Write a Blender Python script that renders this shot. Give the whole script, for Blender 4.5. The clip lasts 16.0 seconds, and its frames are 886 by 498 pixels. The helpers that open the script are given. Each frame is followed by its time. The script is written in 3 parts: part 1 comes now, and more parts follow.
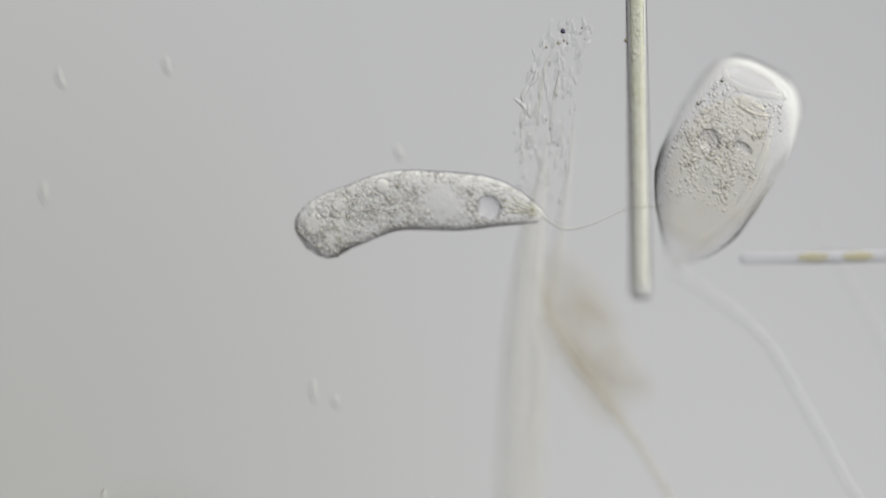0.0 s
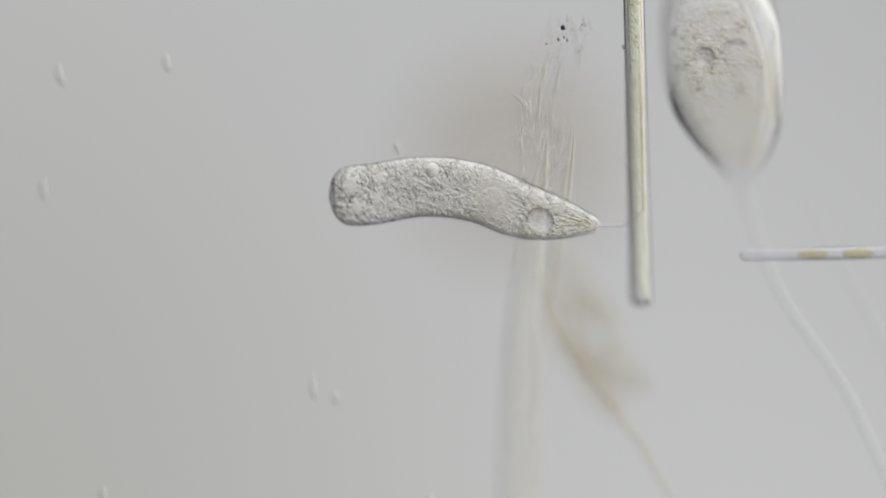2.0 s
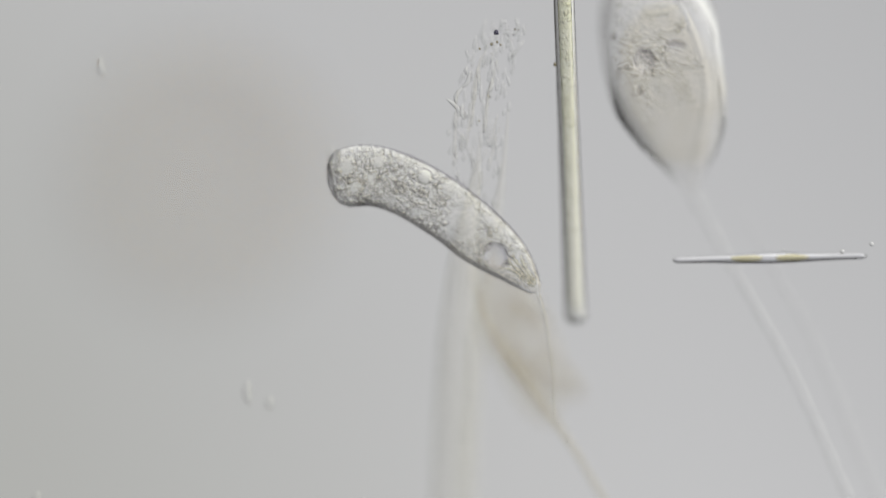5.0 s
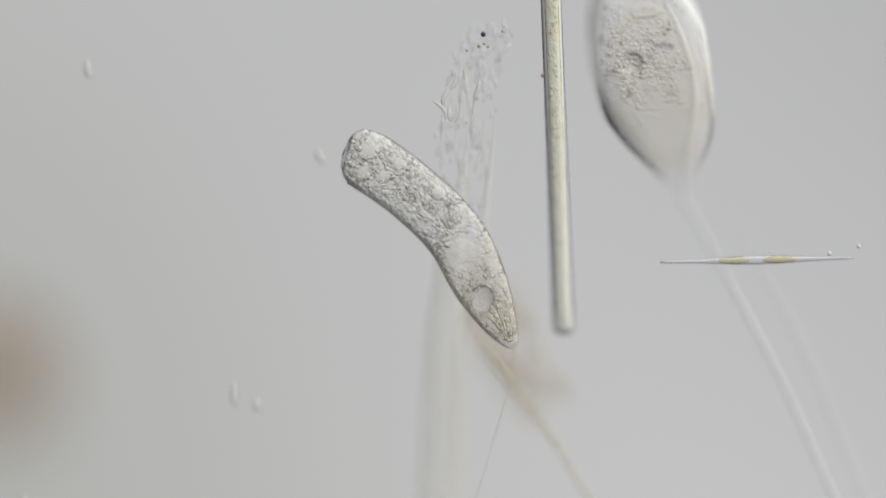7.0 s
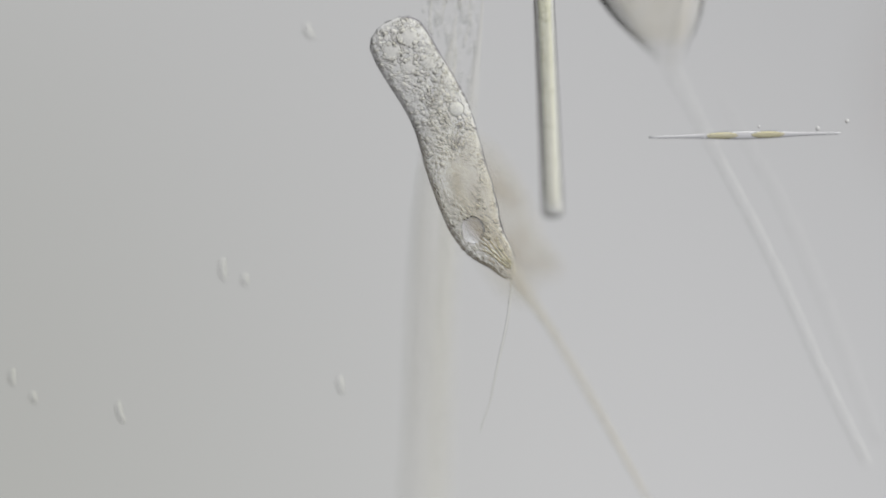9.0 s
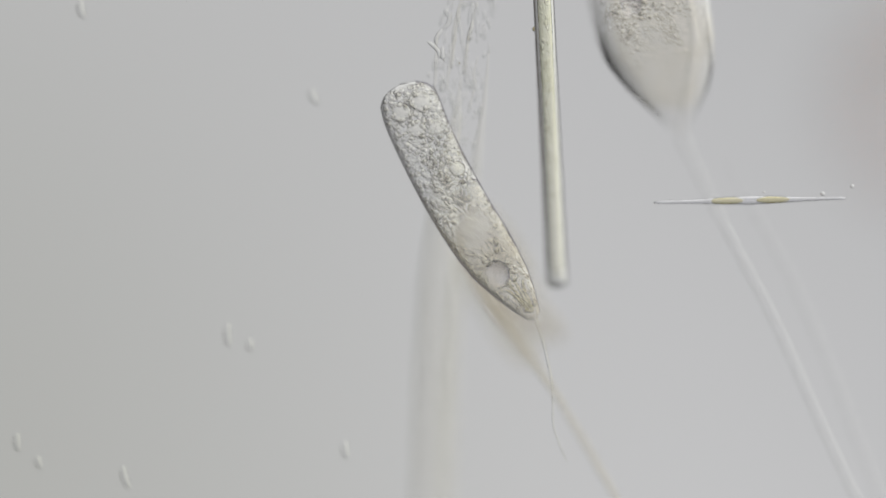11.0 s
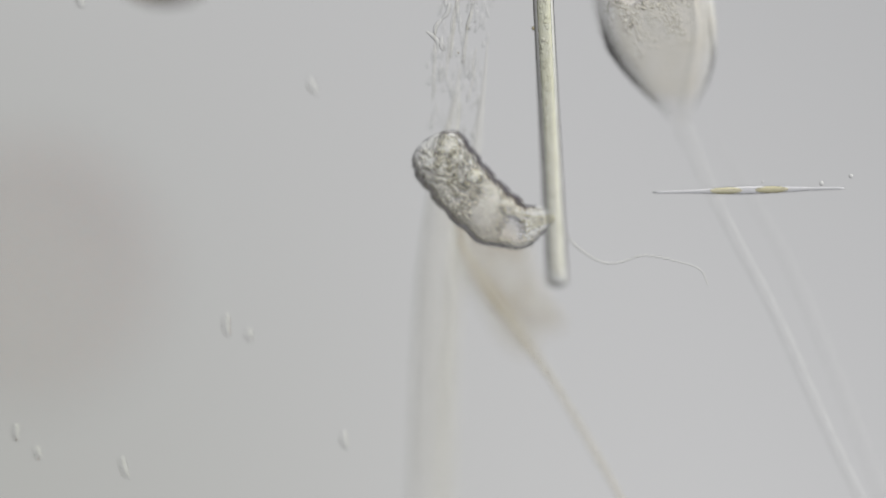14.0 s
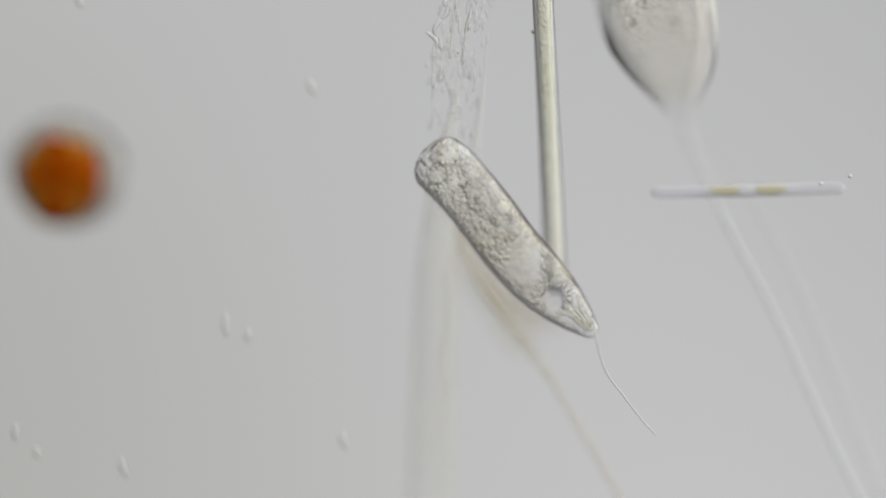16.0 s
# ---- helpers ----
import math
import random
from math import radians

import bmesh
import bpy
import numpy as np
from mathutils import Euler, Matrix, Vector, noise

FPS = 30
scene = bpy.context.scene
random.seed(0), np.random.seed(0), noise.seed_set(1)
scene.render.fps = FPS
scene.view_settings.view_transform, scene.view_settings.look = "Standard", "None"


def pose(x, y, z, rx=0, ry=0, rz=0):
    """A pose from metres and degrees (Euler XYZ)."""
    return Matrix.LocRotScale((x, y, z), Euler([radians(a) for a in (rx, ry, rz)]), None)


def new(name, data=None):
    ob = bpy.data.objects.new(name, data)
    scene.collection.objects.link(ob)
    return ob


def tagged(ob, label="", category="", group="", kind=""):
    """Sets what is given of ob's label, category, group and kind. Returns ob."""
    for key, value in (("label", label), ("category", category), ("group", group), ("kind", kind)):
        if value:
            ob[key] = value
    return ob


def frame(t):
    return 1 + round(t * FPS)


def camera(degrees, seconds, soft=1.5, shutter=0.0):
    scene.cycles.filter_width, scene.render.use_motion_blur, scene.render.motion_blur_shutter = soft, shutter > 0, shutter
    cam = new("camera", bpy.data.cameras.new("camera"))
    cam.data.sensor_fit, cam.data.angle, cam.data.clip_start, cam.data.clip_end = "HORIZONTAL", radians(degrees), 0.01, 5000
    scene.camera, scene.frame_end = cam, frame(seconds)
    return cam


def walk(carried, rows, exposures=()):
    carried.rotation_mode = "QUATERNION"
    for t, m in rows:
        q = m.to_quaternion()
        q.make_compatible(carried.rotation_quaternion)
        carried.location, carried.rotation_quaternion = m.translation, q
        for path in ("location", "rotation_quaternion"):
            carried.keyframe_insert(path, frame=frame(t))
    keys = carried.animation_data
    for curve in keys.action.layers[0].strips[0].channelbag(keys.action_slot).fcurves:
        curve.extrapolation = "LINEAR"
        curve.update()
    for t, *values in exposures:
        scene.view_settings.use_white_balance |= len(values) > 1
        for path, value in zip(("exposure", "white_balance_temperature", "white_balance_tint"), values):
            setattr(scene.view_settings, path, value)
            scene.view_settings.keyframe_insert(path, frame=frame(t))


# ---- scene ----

# The clip is seen through a microscope. Scale of this model: one micrometre is one centimetre.
# Plan units ("p") are eighths of a micrometre; x to the right and y down as on the slide, origin at the slide's mark.
U = 0.00125
LENS = 2.4
HEIGHT = 784 * U / math.tan(radians(LENS / 2))
SECONDS = 16.0


def at(px, py, z=0.0):
    """World place of a plan point."""
    return Vector(((px - 784) * U, (441 - py) * U, z))


# ---- camera: the stage is pushed under the lens, the fine focus turned ----
# seconds, stage shift in plan units (x, y), focus shift in metres
STAGE = [
    (0.0, 0, 0, 0.022), (0.5, 0, -2, 0.022), (0.8, 1, -3, 0.02), (1.0, 3, -3, 0.0), (1.5, 3.5, -4, 0.0), (1.8, 2, -5, 0.01), (2.0, 0, -6, 0.02),
    (2.5, -2, -6, 0.022), (2.75, -8, -7, 0.015), (3.0, -17, -7, 0.0), (3.25, -30, -7, 0.0), (3.5, -47, -6, 0.0), (3.75, -78, -3, 0.0),
    (4.0, -108, 1, 0.0), (4.2, -110, 1, 0.0), (5.2, -120, 3, 0.02), (6.3, -132, 4, 0.02), (6.5, -139, 4, 0.02), (6.8, -141, 5, 0.02), (7.0, -141, 6, 0.0),
    (7.25, -141, 2, 0.0), (7.5, -140, -5, 0.0), (7.7, -143, -31, 0.0), (8.0, -153, -125, 0.0), (8.2, -158, -165, 0.0),
    (8.6, -161, -205, 0.0), (9.4, -162, -217, 0.0), (10.3, -162, -215, 0.0), (10.5, -161, -207, 0.0), (10.6, -159, -192, 0.0),
    (10.8, -156, -128, 0.0), (11.0, -153, -100, 0.0), (11.25, -153, -103, 0.0), (11.5, -153, -106, 0.0), (12.0, -152, -109, 0.0),
    (12.5, -154, -114, 0.0), (13.0, -155, -119, 0.0), (14.0, -155, -118, 0.0), (14.6, -155, -117, 0.0), (15.0, -155, -117, 0.01),
    (15.5, -156, -118, 0.018), (16.0, -156, -118, 0.022)]
cam = camera(LENS, SECONDS, soft=1.4)
cam.data.dof.use_dof = True
cam.data.dof.focus_distance = HEIGHT
cam.data.dof.aperture_fstop = 0.138
walk(cam, [(t, pose(-sx * U, sy * U, HEIGHT + dz)) for t, sx, sy, dz in STAGE])


def shift(t):
    """The stage's shift at t seconds."""
    ts = [r[0] for r in STAGE]
    return float(np.interp(t, ts, [r[1] for r in STAGE])), float(np.interp(t, ts, [r[2] for r in STAGE]))


def field(t, x, y, z=0.0):
    """World place of what shows at a place of the field of view at t seconds."""
    sx, sy = shift(t)
    return at(x - sx, y - sy, z)


# ---- light: the oblique bright field that rises through the slide ----
FIELD_LEVEL = 0.521
SLANT = (0.65, 0.76, 0.0)
ACROSS = (-0.76, 0.65, 0.0)


def nodes_of(name):
    m = bpy.data.materials.new(name)
    m.use_nodes = True
    nt = m.node_tree
    nt.nodes.clear()
    out = nt.nodes.new("ShaderNodeOutputMaterial")
    return m, nt, out


def ramp_of(nt, axis, reach, stops):
    """Colours along one axis of the light's direction, from -reach to reach."""
    dot = nt.nodes.new("ShaderNodeVectorMath")
    dot.operation = "DOT_PRODUCT"
    dot.inputs[1].default_value = axis
    nt.links.new(nt.nodes["Texture Coordinate"].outputs["Generated"], dot.inputs[0])
    span = nt.nodes.new("ShaderNodeMapRange")
    span.inputs["From Min"].default_value, span.inputs["From Max"].default_value = -reach, reach
    nt.links.new(dot.outputs["Value"], span.inputs["Value"])
    ramp = nt.nodes.new("ShaderNodeValToRGB")
    ramp.color_ramp.interpolation = "CARDINAL"
    els = ramp.color_ramp.elements
    while len(els) < len(stops):
        els.new(0.5)
    for e, (x, level, r, b) in zip(els, stops):
        e.position, e.color = (x / reach + 1) / 2, (level * r, level, level * b, 1)
    nt.links.new(span.outputs["Result"], ramp.inputs[0])
    return ramp.outputs[0]


def bright_field():
    """Light from below in a narrow cone, tilted to one side by the mirror, with coloured fringes at the cone's rim."""
    world = bpy.data.worlds.new("world")
    scene.world = world
    world.use_nodes = True
    nt = world.node_tree
    back = nt.nodes["Background"]
    nt.nodes.new("ShaderNodeTexCoord")
    # sine of the slant, level, red and blue against green
    along = ramp_of(nt, SLANT, 0.5, (
        (-0.5, 0.20, 1.05, 1.18), (-0.36, 0.26, 1.05, 1.16), (-0.28, 0.38, 1.05, 1.14), (-0.21, 0.68, 1.03, 1.05), (-0.15, 0.96, 1.0, 0.985), (-0.10, 0.98, 1.0, 0.97),
        (-0.055, 0.75, 1.002, 0.99), (-0.02, 0.56, 1.003, 1.008), (0.0, 0.50, 1.003, 1.018), (0.03, 0.44, 1.0, 1.017), (0.065, 0.34, 0.99, 1.0), (0.10, 0.24, 1.0, 1.0),
        (0.16, 0.165, 1.02, 1.02), (0.30, 0.14, 1.02, 1.04), (0.5, 0.13, 1.0, 1.0)))
    across = ramp_of(nt, ACROSS, 0.5, (
        (-0.5, 0.12, 1, 1), (-0.32, 0.28, 1, 1), (-0.2, 0.62, 1, 1), (-0.1, 0.95, 1, 1), (0.0, 1.0, 1, 1), (0.1, 0.95, 1, 1), (0.2, 0.62, 1, 1), (0.32, 0.28, 1, 1), (0.5, 0.12, 1, 1)))
    both = nt.nodes.new("ShaderNodeVectorMath")
    both.operation = "MULTIPLY"
    nt.links.new(along, both.inputs[0])
    nt.links.new(across, both.inputs[1])
    nt.links.new(both.outputs[0], back.inputs[0])
    back.inputs[1].default_value = FIELD_LEVEL / 0.5


bright_field()
scene.cycles.max_bounces = 40
scene.cycles.transmission_bounces = 40
scene.cycles.transparent_max_bounces = 16


# ---- materials: bodies of water, jelly and glass that bend the light ----
def clear(name, ior, colour, grain=0.0, size=0.007, mottle=0.0, fade=(), thin=()):
    """A see-through body; grain is the depth of its relief in metres, size the relief's width, mottle how unevenly it is stained."""
    m, nt, out = nodes_of(name)
    ref = nt.nodes.new("ShaderNodeBsdfRefraction")
    ref.inputs["IOR"].default_value = ior
    ref.inputs["Roughness"].default_value = 0.0
    ref.inputs["Color"].default_value = (*colour, 1)
    tc = nt.nodes.new("ShaderNodeTexCoord")
    info = nt.nodes.new("ShaderNodeObjectInfo")
    push = nt.nodes.new("ShaderNodeVectorMath")
    push.operation = "ADD"
    nt.links.new(tc.outputs["Object"], push.inputs[0])
    nt.links.new(info.outputs["Random"], push.inputs[1])
    if grain:
        n1 = nt.nodes.new("ShaderNodeTexNoise")
        n1.inputs["Scale"].default_value = 1 / size
        n1.inputs["Detail"].default_value = 1.5
        nt.links.new(push.outputs[0], n1.inputs["Vector"])
        b1 = nt.nodes.new("ShaderNodeBump")
        b1.inputs["Strength"].default_value = 1.0
        b1.inputs["Distance"].default_value = grain
        nt.links.new(n1.outputs[0], b1.inputs["Height"])
        nt.links.new(b1.outputs[0], ref.inputs["Normal"])
    if mottle:
        n3 = nt.nodes.new("ShaderNodeTexNoise")
        n3.inputs["Scale"].default_value = 0.3 / size
        n3.inputs["Detail"].default_value = 3.0
        nt.links.new(push.outputs[0], n3.inputs["Vector"])
        mp = nt.nodes.new("ShaderNodeMapRange")
        mp.inputs["From Min"].default_value, mp.inputs["From Max"].default_value = 0.35, 0.65
        nt.links.new(n3.outputs[0], mp.inputs["Value"])
        mix = nt.nodes.new("ShaderNodeMix")
        mix.data_type = "RGBA"
        mix.inputs["A"].default_value = (*colour, 1)
        mix.inputs["B"].default_value = (*[c + (1 - c) * mottle for c in colour], 1)
        nt.links.new(mp.outputs[0], mix.inputs["Factor"])
        nt.links.new(mix.outputs["Result"], ref.inputs["Color"])
    if fade:
        sep = nt.nodes.new("ShaderNodeSeparateXYZ")
        nt.links.new(tc.outputs["Object"], sep.inputs[0])
        up = nt.nodes.new("ShaderNodeMapRange")
        up.inputs["From Min"].default_value, up.inputs["From Max"].default_value = fade
        nt.links.new(sep.outputs["Y"], up.inputs["Value"])
        pale = nt.nodes.new("ShaderNodeMix")
        pale.data_type = "RGBA"
        pale.inputs["A"].default_value = (0.985, 0.98, 0.94, 1)
        nt.links.new(up.outputs[0], pale.inputs["Factor"])
        nt.links.new(ref.inputs["Color"].links[0].from_socket, pale.inputs["B"])
        nt.links.new(pale.outputs["Result"], ref.inputs["Color"])
    if thin:
        sep = nt.nodes.new("ShaderNodeSeparateXYZ")
        nt.links.new(tc.outputs["Object"], sep.inputs[0])
        dense = nt.nodes.new("ShaderNodeMapRange")
        dense.inputs["From Min"].default_value, dense.inputs["From Max"].default_value = thin
        dense.inputs["To Min"].default_value, dense.inputs["To Max"].default_value = 1.001, ior
        nt.links.new(sep.outputs["Y"], dense.inputs["Value"])
        nt.links.new(dense.outputs[0], ref.inputs["IOR"])
    nt.links.new(ref.outputs[0], out.inputs[0])
    return m


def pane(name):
    """Flat glass: clear, with the faint gloss of its faces and the field's uneven lighting painted in, dimmer and
    yellowish towards one corner.
    """
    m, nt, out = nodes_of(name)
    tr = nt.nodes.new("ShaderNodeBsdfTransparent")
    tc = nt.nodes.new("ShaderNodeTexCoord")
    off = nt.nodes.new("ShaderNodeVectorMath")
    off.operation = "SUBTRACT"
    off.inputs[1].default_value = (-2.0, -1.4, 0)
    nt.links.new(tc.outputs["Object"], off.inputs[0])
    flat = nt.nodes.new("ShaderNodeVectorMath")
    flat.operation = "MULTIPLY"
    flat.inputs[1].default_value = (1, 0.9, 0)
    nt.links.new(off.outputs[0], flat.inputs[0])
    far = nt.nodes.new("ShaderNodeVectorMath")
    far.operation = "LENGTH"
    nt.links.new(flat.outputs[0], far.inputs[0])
    falloff_noise = nt.nodes.new("ShaderNodeTexNoise")
    falloff_noise.inputs["Scale"].default_value = 1.6
    falloff_noise.inputs["Detail"].default_value = 3.0
    nt.links.new(tc.outputs["Object"], falloff_noise.inputs["Vector"])
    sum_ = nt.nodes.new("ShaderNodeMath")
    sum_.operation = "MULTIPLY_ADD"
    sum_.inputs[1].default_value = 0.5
    nt.links.new(falloff_noise.outputs[0], sum_.inputs[0])
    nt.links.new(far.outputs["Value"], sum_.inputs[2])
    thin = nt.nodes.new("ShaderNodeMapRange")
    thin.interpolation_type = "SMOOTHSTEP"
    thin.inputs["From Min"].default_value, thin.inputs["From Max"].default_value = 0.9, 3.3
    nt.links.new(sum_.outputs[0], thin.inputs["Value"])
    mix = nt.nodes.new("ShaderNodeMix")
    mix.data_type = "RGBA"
    # A: the bright field's dim corner, put into the glass tint
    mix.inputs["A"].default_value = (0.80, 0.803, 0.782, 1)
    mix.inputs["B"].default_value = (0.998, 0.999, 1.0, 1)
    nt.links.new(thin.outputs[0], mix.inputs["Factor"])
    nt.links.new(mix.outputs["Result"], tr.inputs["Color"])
    gl = nt.nodes.new("ShaderNodeBsdfGlossy")
    gl.inputs["Roughness"].default_value = 0.02
    fr = nt.nodes.new("ShaderNodeFresnel")
    fr.inputs["IOR"].default_value = 1.14
    mx = nt.nodes.new("ShaderNodeMixShader")
    nt.links.new(fr.outputs[0], mx.inputs[0])
    nt.links.new(tr.outputs[0], mx.inputs[1])
    nt.links.new(gl.outputs[0], mx.inputs[2])
    nt.links.new(mx.outputs[0], out.inputs[0])
    return m


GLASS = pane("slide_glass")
CYTOPLASM = clear("granular_pellicle", 1.030, (0.998, 0.997, 0.993), 0.0035, 0.0095)
GRANULE = clear("granule", 1.034, (1.0, 0.999, 0.994))
GLOBULE = clear("reserve_globule", 1.055, (1.0, 1.0, 0.985))
VACUOLE = clear("vacuole_sap", 1.02, (1.0, 0.998, 0.985), 0.003, 0.010)
RESERVOIR = clear("reservoir_sap", 0.965, (0.965, 0.965, 0.985), 0.001, 0.012)
NUCLEUS = clear("nucleus_jelly", 1.007, (0.997, 0.997, 0.998), 0.006, 0.022)
NUCLEOLUS = clear("nucleolus_jelly", 1.009, (0.998, 0.998, 0.996), 0.006, 0.016)
INGESTION_ROD = clear("ingestion_rod", 1.05, (0.985, 0.98, 0.94))
FLAGELLUM = clear("flagellum", 1.022, (0.995, 0.995, 0.985))
PELLICLE = clear("ciliate_pellicle", 1.021, (0.998, 0.995, 0.987), 0.002, 0.014, 0.3, thin=(0.02, 0.38))
ENDOPLASM = clear("ciliate_endoplasm", 1.008, (0.985, 0.967, 0.92), 0.004, 0.012, 0.6)
CILIATE_GRAIN = clear("ciliate_granule", 1.03, (1.0, 0.999, 0.993))
CILIATE_SAP = clear("ciliate_sap", 1.006, (0.998, 0.998, 0.992), 0.003, 0.012)
RIDGE = clear("ciliate_ridge", 1.024, (1.0, 1.0, 0.999), 0.001, 0.02)
STALK = clear("stalk_sheath", 1.024, (1.0, 1.0, 0.997), 0.001, 0.02)
FILAMENT_WALL = clear("filament_wall", 1.085, (0.995, 0.995, 0.98), 0.0003, 0.02)
FILAMENT_CORE = clear("filament_cell_content", 1.018, (0.96, 0.958, 0.85), 0.006, 0.012, 0.4, fade=(0.1, 0.65))
FRUSTULE = clear("frustule_silica", 1.06, (0.96, 0.96, 0.97))
CHLOROPLAST = clear("golden_chloroplast", 1.012, (0.92, 0.89, 0.72), 0.002, 0.008, 0.3)
BACTERIUM = clear("bacterium", 1.018, (1.0, 1.0, 0.998))
DARK_SPECK = clear("dark_speck", 1.1, (0.35, 0.33, 0.42))
BROWN_SPECK = clear("brown_speck", 1.06, (0.78, 0.74, 0.62))
MUCUS = clear("mucus", 1.014, (0.997, 0.994, 0.982), 0.0015, 0.02)
MUCUS_FIBRE = clear("mucus_fibre", 1.02, (0.996, 0.993, 0.98), 0.001, 0.02)
BROWN_FIBRE = clear("brown_fibre", 1.013, (0.993, 0.985, 0.96), 0.001, 0.02, 0.3)
FAINT_STALK = clear("faint_stalk", 1.005, (1.0, 1.0, 0.998), 0.001, 0.02)
DRIFTER = clear("drifting_bacterium", 1.034, (0.998, 0.998, 0.99))
FLOC = clear("detritus_floc", 1.004, (0.952, 0.938, 0.905), 0.006, 0.05, 0.4)
DETRITUS = clear("stalk_detritus", 1.008, (0.992, 0.983, 0.96), 0.002, 0.03, 0.3)
ORANGE = clear("orange_pigment", 1.03, (0.96, 0.61, 0.16), 0.006, 0.03, 0.15)
YELLOW = clear("yellow_pigment", 1.03, (0.95, 0.82, 0.30), 0.006, 0.03, 0.2)
CELL_WALL = clear("alga_wall", 1.03, (0.74, 0.72, 0.70), 0.002, 0.03)


# ---- mesh helpers ----
def part(name, bm, material, parent=None, label=""):
    me = bpy.data.meshes.new(name)
    bm.to_mesh(me)
    bm.free()
    for p in me.polygons:
        p.use_smooth = True
    me.materials.append(material)
    ob = new(name, me)
    if parent:
        ob.parent = parent
    if label:
        ob["label"] = label
    return ob


def empty(name, place=(0, 0, 0)):
    e = new(name)
    e.location = place
    e.empty_display_size = 0.05
    return e


def ellipsoid(bm, centre, radii, turn=0.0, level=3, lump=0.0):
    """A rounded body, uneven by lump."""
    made = bmesh.ops.create_icosphere(bm, subdivisions=level, radius=1.0)["verts"]
    spin = Matrix.Rotation(turn, 3, "Z")
    for v in made:
        k = 1 + lump * noise.noise(v.co * 1.7 + Vector(centre) * 9)
        v.co = spin @ Vector((v.co.x * radii[0] * k, v.co.y * radii[1] * k, v.co.z * radii[2] * k)) + Vector(centre)
    return made


def tube(bm, line, radii, sides=16, caps=True):
    """A round tube along a line of places."""
    line = [Vector(p) for p in line]
    rings = []
    up = Vector((0.0, 0.0, 1.0))
    for i, p in enumerate(line):
        d = (line[min(i + 1, len(line) - 1)] - line[max(i - 1, 0)]).normalized()
        side = d.cross(up)
        side = side.normalized() if side.length > 1e-4 else Vector((1, 0, 0))
        top = side.cross(d).normalized()
        r = radii[i]
        rings.append([bm.verts.new(p + side * math.cos(2 * math.pi * k / sides) * r + top * math.sin(2 * math.pi * k / sides) * r) for k in range(sides)])
    for a, b in zip(rings, rings[1:]):
        for k in range(sides):
            bm.faces.new((a[k], b[k], b[(k + 1) % sides], a[(k + 1) % sides]))
    if caps:
        bm.faces.new(rings[0])
        bm.faces.new(rings[-1][::-1])
    bmesh.ops.recalc_face_normals(bm, faces=bm.faces[:])


def body(bm, rings_of, sides, squash, wobble=None, close=(True, True), full=2.0):
    """A solid about y, round in section at full 2 and boxier above. rings_of: rows of place along y and half width; squash: depth by width, or the half depth along y."""
    rings = []
    for y, r in rings_of:
        rings.append([])
        for k in range(sides):
            a = 2 * math.pi * k / sides
            c, d = math.cos(a), math.sin(a)
            w = r * (wobble(a, y) if wobble else 1) / (abs(c) ** full + abs(d) ** full) ** (1 / full)
            rings[-1].append(bm.verts.new((w * c, y, (squash if isinstance(squash, float) else squash(y) / r) * w * d)))
    for p, q in zip(rings, rings[1:]):
        for k in range(sides):
            bm.faces.new((p[k], q[k], q[(k + 1) % sides], p[(k + 1) % sides]))
    if close[0]:
        bm.faces.new(rings[0])
    if close[1]:
        bm.faces.new(rings[-1][::-1])


def smooth_line(points, count):
    """A smooth line through points, cut into even steps."""
    pts = [np.array(p, float) for p in points]
    pts = [2 * pts[0] - pts[1], *pts, 2 * pts[-1] - pts[-2]]
    dense = []
    for a, b, c, d in zip(pts, pts[1:], pts[2:], pts[3:]):
        for s in np.linspace(0, 1, 24, endpoint=False):
            dense.append(0.5 * (2 * b + (c - a) * s + (2 * a - 5 * b + 4 * c - d) * s * s + (3 * b - a - 3 * c + d) * s ** 3))
    dense.append(pts[-2])
    dense = np.array(dense)
    run = np.concatenate([[0], np.cumsum(np.linalg.norm(np.diff(dense, axis=0), axis=1))])
    want = np.linspace(0, run[-1], count)
    return np.stack([np.interp(want, run, dense[:, k]) for k in range(dense.shape[1])], 1), run[-1]


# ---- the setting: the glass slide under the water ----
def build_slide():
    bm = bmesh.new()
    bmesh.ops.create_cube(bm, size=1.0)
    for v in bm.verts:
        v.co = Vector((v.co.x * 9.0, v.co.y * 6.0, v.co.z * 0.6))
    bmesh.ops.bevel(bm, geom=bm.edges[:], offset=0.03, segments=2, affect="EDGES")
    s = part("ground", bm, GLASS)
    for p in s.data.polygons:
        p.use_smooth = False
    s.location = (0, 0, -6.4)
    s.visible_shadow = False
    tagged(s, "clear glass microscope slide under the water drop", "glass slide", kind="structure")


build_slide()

# ---- the gliding cell: a body of rigid rings that slide and turn on one another ----
RINGS = 44
LAP = 2
BODY = 500.0
DEPTH = 0.65
FULL = 3.4
SUNK = -0.035
# what the beads leave free: share of the length, offset, radius
HOLLOWS = ((0.085, 19, 14), (0.10, -20, 13), (0.175, -4, 11), (0.195, 27, 9), (0.375, 30, 15), (0.785, -8, 24), (0.605, -2, 34))
PROFILE_U = (0.0, 0.008, 0.025, 0.055, 0.11, 0.25, 0.5, 0.66, 0.75, 0.83, 0.90, 0.955, 0.985, 1.0)
PROFILE_R = (3, 24, 40, 51, 54, 53, 53, 52, 48, 40, 30, 20, 13, 3)


def girth(u):
    return float(np.interp(u, PROFILE_U, PROFILE_R)) * U


